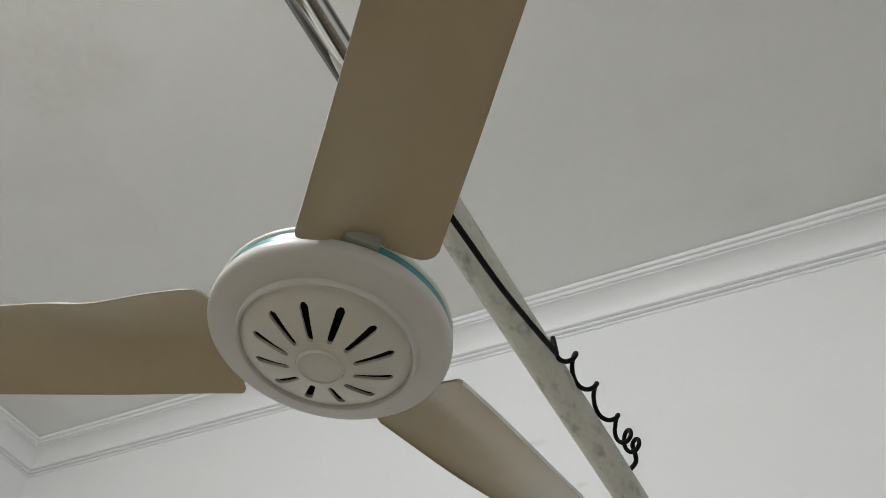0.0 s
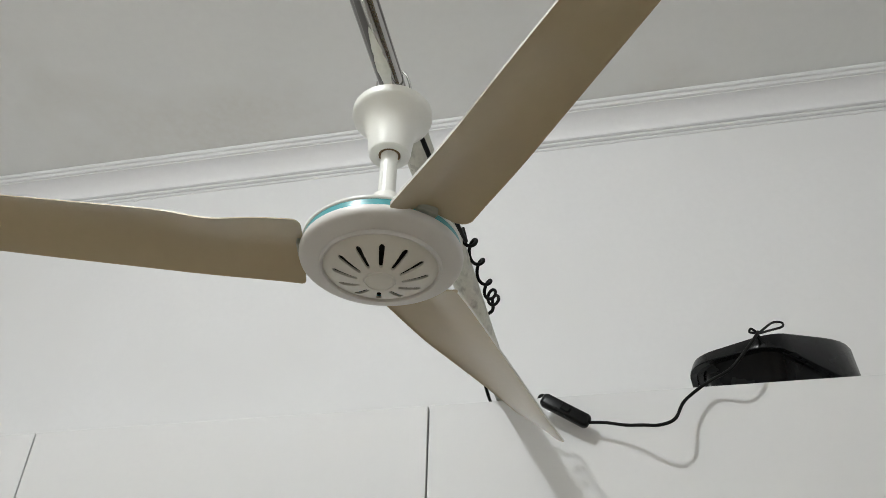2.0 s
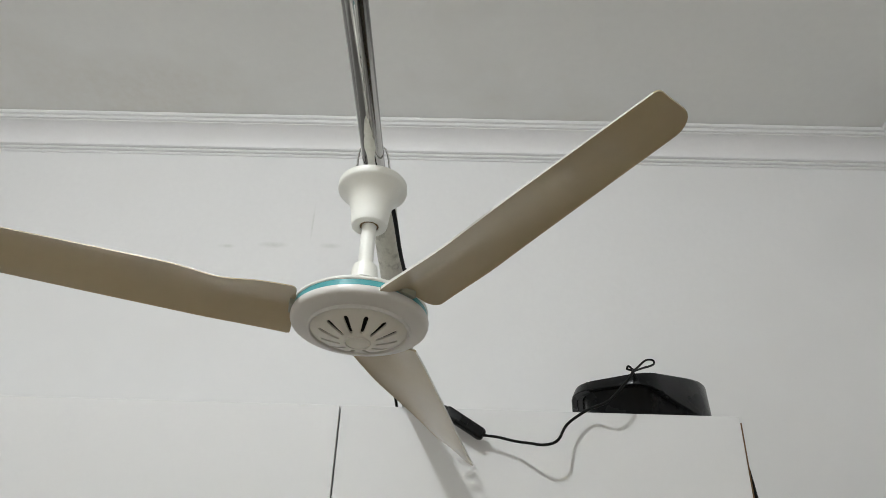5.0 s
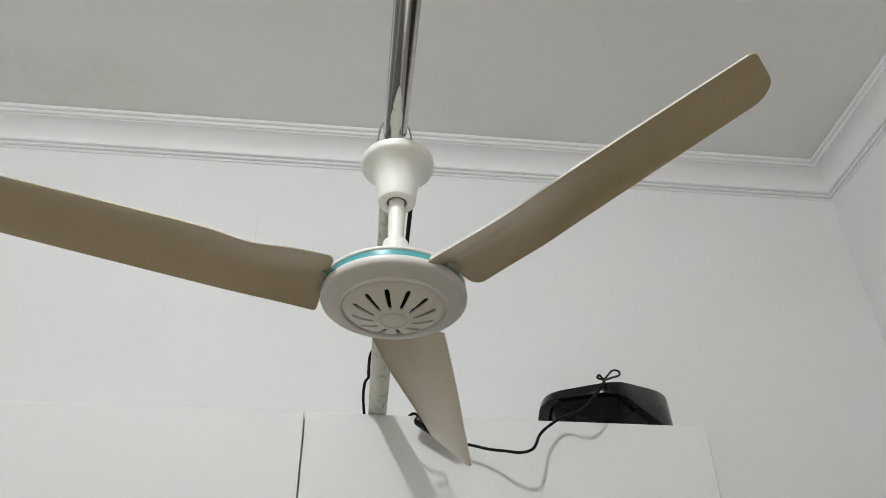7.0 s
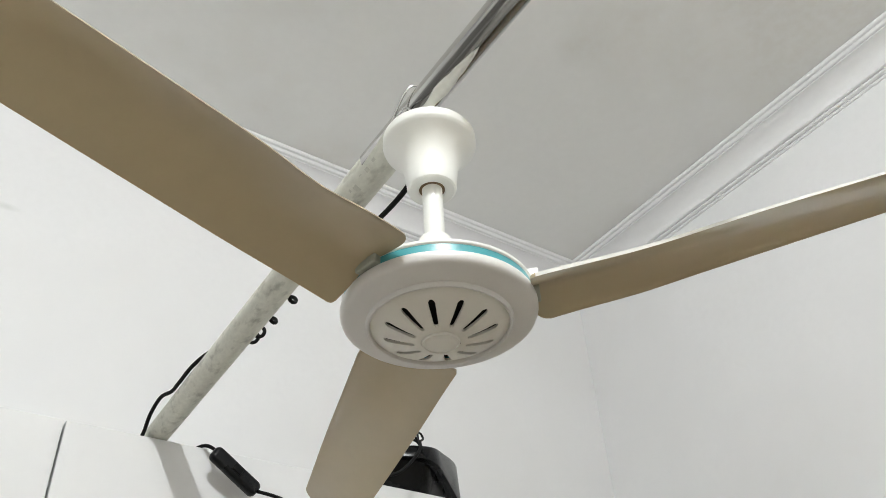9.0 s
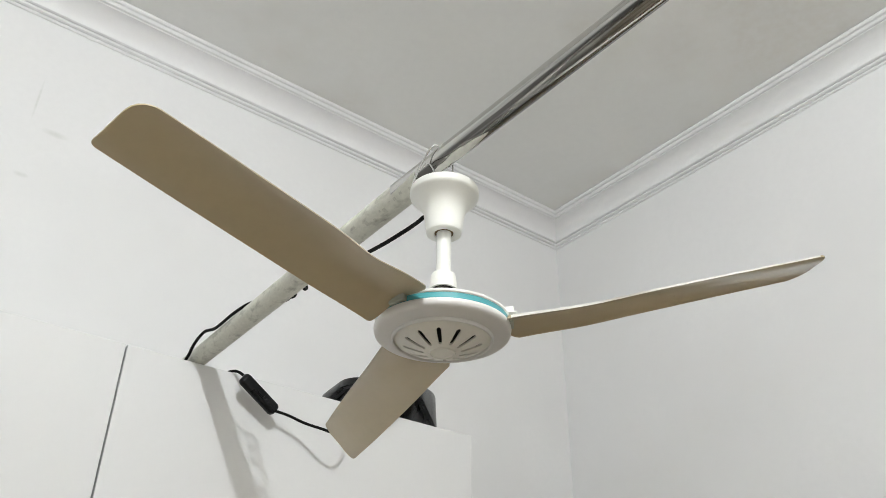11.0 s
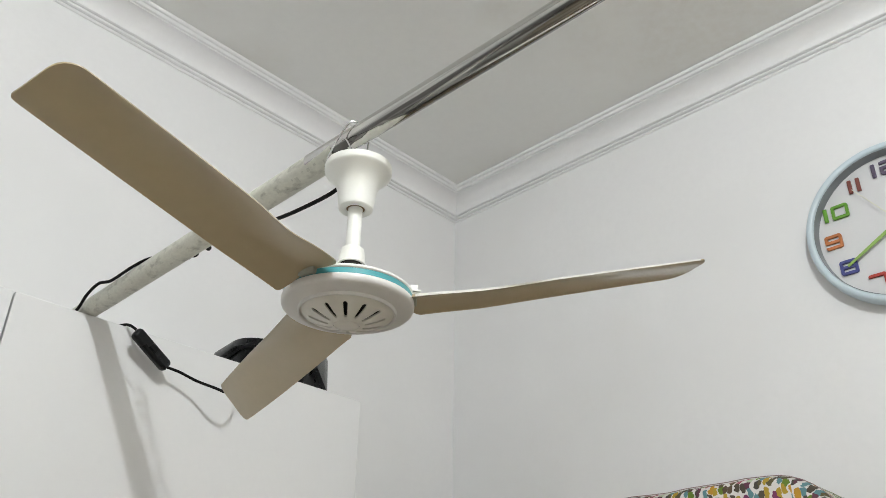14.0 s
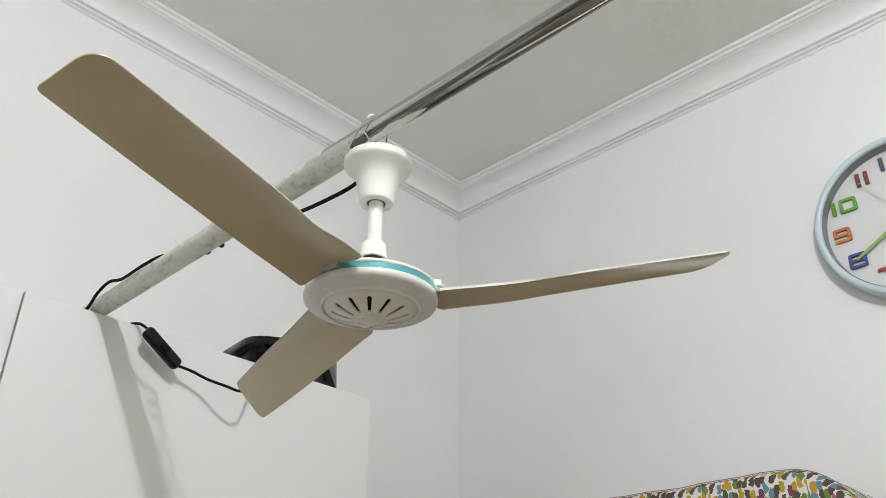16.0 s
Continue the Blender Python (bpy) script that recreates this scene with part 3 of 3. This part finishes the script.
# ---- black appliance base on the wardrobe ----
def appliance():
    o = Vector((-0.965, -0.38, WTOP))
    w = thing("black_tray", "shallow black plastic tray lying askew on the wardrobe", "tray", o)
    # plan of the rim: four rounded corners with their upper and lower heights
    quad = [(-1.113, -0.452, 2.096, 2.076), (-0.985, -0.525, 2.094, 2.068), (-0.797, -0.368, 2.144, 2.032), (-0.845, -0.220, 2.135, 2.050), (-1.086, -0.282, 2.102, 2.070)]
    round_by = (0.045, 0.04, 0.13, 0.07, 0.04)
    outline = []
    for k in range(5):
        p, q, r = Vector(quad[k - 1]), Vector(quad[k]), Vector(quad[(k + 1) % 5])
        a, c = q + (p - q) * min(0.48, round_by[k] / (p - q).length), q + (r - q) * min(0.48, round_by[k] / (r - q).length)
        for j in range(9):
            t = j / 8
            outline.append(a * (1 - t) ** 2 + q * 2 * t * (1 - t) + c * t * t)
        nxt = r + (q - r) * min(0.48, round_by[(k + 1) % 5] / (r - q).length)
        for j in range(1, 5):
            outline.append(c + (nxt - c) * j / 5)
    mid = sum((Vector(p[:2]) for p in quad), Vector((0, 0))) / 5

    def ring(bm, shrink, height):
        row = []
        for p in outline:
            xy = mid + (Vector(p[:2]) - mid) * shrink
            row.append(bm.verts.new((xy.x - o.x, xy.y - o.y, height(p) - o.z)))
        return row

    def skin(bm, rows):
        n = len(rows[0])
        for a, b in zip(rows, rows[1:]):
            for k in range(n):
                bm.faces.new((a[k], a[(k + 1) % n], b[(k + 1) % n], b[k]))
    bm = bmesh.new()
    rows = [ring(bm, 0.93, lambda p: p[3] + 0.012), ring(bm, 0.93, lambda p: p[2] - 0.003), ring(bm, 0.95, lambda p: p[2]), ring(bm, 0.985, lambda p: p[2]), ring(bm, 1.0, lambda p: p[2] - 0.004),
            ring(bm, 1.045, lambda p: p[3] + 0.002), ring(bm, 1.04, lambda p: p[3]), ring(bm, 0.965, lambda p: p[3])]
    skin(bm, rows)
    part("rim_wall", bm, M_BLACK, w, smooth=40)
    bm = bmesh.new()
    rows = [ring(bm, 0.965, lambda p: p[3]), ring(bm, 0.955, lambda p: p[3] + 0.006), ring(bm, 0.88, lambda p: p[3] + 0.004), ring(bm, 0.74, lambda p: 2.030), ring(bm, 0.70, lambda p: 2.0245), ring(bm, 0.60, lambda p: 2.0235)]
    skin(bm, rows)
    bm.faces.new(rows[-1])
    part("underside", bm, M_BLACK, w, smooth=40)
    bow = bmesh.new()
    c = Vector((-1.003, -0.508, 2.101)) - o
    tip = Vector((-0.943, -0.428, 2.164)) - o
    tube(bow, spline([c, c.lerp(tip, 0.35) + Vector((-0.003, 0, 0.003)), c.lerp(tip, 0.8) + Vector((-0.006, 0, 0.005)), tip, c.lerp(tip, 0.85) + Vector((0.005, 0, -0.006)), c.lerp(tip, 0.4) + Vector((0.002, 0, -0.003)), c], 8), 0.0021, 8)
    tube(bow, spline([c, c + Vector((-0.010, -0.004, 0.008)), c + Vector((-0.013, 0.0, 0.004)), c + Vector((-0.004, -0.006, -0.004)), c + Vector((0.006, -0.010, -0.03))], 8), 0.0021, 8)
    part("cord_bow", bow, M_CORD, w, "black cord tied in a bow", 60)


appliance()

# ---- wall clock ----
CY, CZ = -1.463, 2.4580


def numeral(d, wide, tall=0.038, t=0.0072):
    """A squared digit in one raised stroke with rounded corners."""
    x, y = wide / 2, tall / 2
    if d == "1":
        return box(bmesh.new(), -x, x, -y, y, 0, 0.006, 0.0012, 1)
    xs, ys = (-x, t - x, x - t, x), (-y, t - y, -t / 2, t / 2, y - t, y)
    # rows from the foot up: which of the three columns are filled
    lit = {"0": "111 101 101 101 111", "2": "111 100 111 001 111", "3": "111 001 111 001 111", "4": "001 001 111 101 101", "5": "111 001 111 100 111",
           "6": "111 101 111 100 111", "7": "001 001 001 001 111", "8": "111 101 111 101 111", "9": "111 001 111 101 111"}[d].split()
    bm = bmesh.new()
    grid = {}

    def vert(i, k, z):
        return grid.setdefault((i, k, z), None) or grid.update({(i, k, z): bm.verts.new((xs[i], ys[k], z))}) or grid[i, k, z]

    def filled(i, k):
        return 0 <= i < 3 and 0 <= k < 5 and lit[k][i] == "1"
    for k in range(5):
        for i in range(3):
            if not filled(i, k):
                continue
            for z in (0, 0.006):
                bm.faces.new([vert(a, b, z) for a, b in ((i, k), (i + 1, k), (i + 1, k + 1), (i, k + 1))])
            for di, dk, a, b in ((-1, 0, (i, k), (i, k + 1)), (1, 0, (i + 1, k), (i + 1, k + 1)), (0, -1, (i, k), (i + 1, k)), (0, 1, (i, k + 1), (i + 1, k + 1))):
                if not filled(i + di, k + dk):
                    bm.faces.new((vert(*a, 0), vert(*b, 0), vert(*b, 0.006), vert(*a, 0.006)))
    corners = [e for e in bm.edges if abs(e.verts[0].co.z - e.verts[1].co.z) > 0.001 and abs(abs(e.verts[0].co.x) - x) < 1e-5 and abs(abs(e.verts[0].co.y) - y) < 1e-5]
    bmesh.ops.bevel(bm, geom=corners, offset=0.0055, segments=4, profile=0.5, affect="EDGES")
    return bm


def clock():
    w = thing("wall_clock", "round wall clock with a pale blue rim and coloured raised numerals", "clock", (EAST, CY, CZ))
    turn = pose(0, 0, 0, 0, -90, 0)      # local z points into the room, local x up
    def put(ob, m=Matrix.Identity(4)):
        ob.matrix_basis = turn @ m
        return ob
    put(part("rim", lathe([(0.2035, 0.001), (0.2090, 0.004), (0.2115, 0.012), (0.2115, 0.031), (0.2100, 0.037), (0.2060, 0.041), (0.1985, 0.042), (0.1945, 0.040), (0.1925, 0.036), (0.1920, 0.006), (0.2035, 0.001)], 96), M_RIM, w, "pale blue plastic rim", 50))
    put(part("bezel", lathe([(0.1919, 0.0355), (0.1905, 0.0355), (0.1885, 0.0095), (0.1919, 0.0095), (0.1919, 0.0355)], 96), M_BEZEL, w, "grey inner side of the rim", 40))
    put(part("dial", lathe([(0.0, 0.009), (0.1918, 0.009), (0.1918, 0.005), (0.0, 0.005)], 96), M_DIAL, w, "white dial"))
    inks = {12: (0.12, 0.09, 0.16), 11: (0.28, 0.07, 0.05), 10: (0.16, 0.42, 0.03), 9: (0.62, 0.20, 0.05), 8: (0.06, 0.07, 0.30), 7: (0.55, 0.05, 0.03),
            6: (0.12, 0.09, 0.16), 5: (0.28, 0.07, 0.05), 4: (0.16, 0.42, 0.03), 3: (0.62, 0.20, 0.05), 2: (0.06, 0.07, 0.30), 1: (0.55, 0.05, 0.03)}
    for h, ink in inks.items():
        mat = material("numeral_ink", tuple(0.75 * c + 0.015 for c in ink), 0.45)
        a = math.radians(30 * h)
        text = str(h)
        widths = [0.0095 if d == "1" else 0.041 for d in text]
        at = -(sum(widths) + 0.0105 * (len(text) - 1)) / 2
        for d, wide in zip(text, widths):
            # local x up, local y towards the north: upright in the wall's plane
            place = Matrix(((0, 1, 0, 0.154 * math.cos(a)), (-1, 0, 0, -0.154 * math.sin(a) - at - wide / 2), (0, 0, 1, 0.0095), (0, 0, 0, 1)))
            put(part("digit", numeral(d, wide), mat, w, smooth=40), place)
            at += wide + 0.0105
    lime = material("lime_hand", (0.28, 0.44, 0.11), 0.4)
    cream = material("cream_hand", (0.72, 0.72, 0.6), 0.4)

    def hand(name, hour, length, width, z, mat):
        bm = box(bmesh.new(), -0.025, length, -width, width, z, z + 0.0012, 0.0004, 1)
        for v in bm.verts:
            v.co.y *= 1 - 0.35 * max(0, v.co.x) / length
        put(part(name, bm, mat, w), Matrix.Rotation(-math.radians(30 * hour), 4, "Z"))
    hand("minute_hand", 8.0, 0.155, 0.0052, 0.0185, lime)
    hand("second_hand", 10.85, 0.145, 0.0014, 0.0215, cream)
    put(part("hand_pin", lathe([(0.0, 0.0245), (0.006, 0.024), (0.007, 0.009)], 24), lime, w, smooth=40))


clock()


# ---- cloth closet in the corner ----
def closet():
    y0, y1, h, r = -0.10, -1.358, 1.8125, 0.135
    w = thing("cloth_closet", "fabric closet covered in white cloth with a dense multicoloured print", "closet", (-0.45, y1, 0))
    rim = [(y1, 0.0)]
    for k in range(11):
        a = math.pi - math.pi / 2 * k / 10
        rim.append((y1 + r + r * math.cos(a), h - r + r * math.sin(a)))
    for k in range(1, 24):
        y = y1 + r + (y0 - r - y1 - r) * k / 24
        rim.append((y, h + 0.0011 * math.sin(k * 2.1) + 0.0012 * math.sin(k * 0.9)))
    for k in range(11):
        a = math.pi / 2 - math.pi / 2 * k / 10
        rim.append((y0 - r + r * math.cos(a), h - r + r * math.sin(a)))
    rim.append((y0, 0.0))
    bm = bmesh.new()
    loops = []
    for x, g in ((0.0, 0.012), (0.004, 0.004), (0.012, 0.0), (0.43, 0.0), (0.44, 0.004)):
        mid = (y0 + y1) / 2
        loops.append([bm.verts.new((x, y - y1 + (g if y < mid else -g) * (1 if z < h - 0.001 else 0.3), max(0, z - (g if z > 0 else 0)))) for y, z in rim])
    for a, b in zip(loops, loops[1:]):
        for k in range(len(a) - 1):
            bm.faces.new((a[k], a[k + 1], b[k + 1], b[k]))
    bm.faces.new(loops[0])
    bm.faces.new(loops[-1][::-1])
    part("cover", bm, M_PRINT, w, smooth=35)
    bm = bmesh.new()
    tube(bm, [Vector((0.006, y - y1, z + 0.0003)) for y, z in rim], 0.0009, 6)
    part("piping", bm, M_PIPING, w, "dark piping along the seam", 60)


closet()
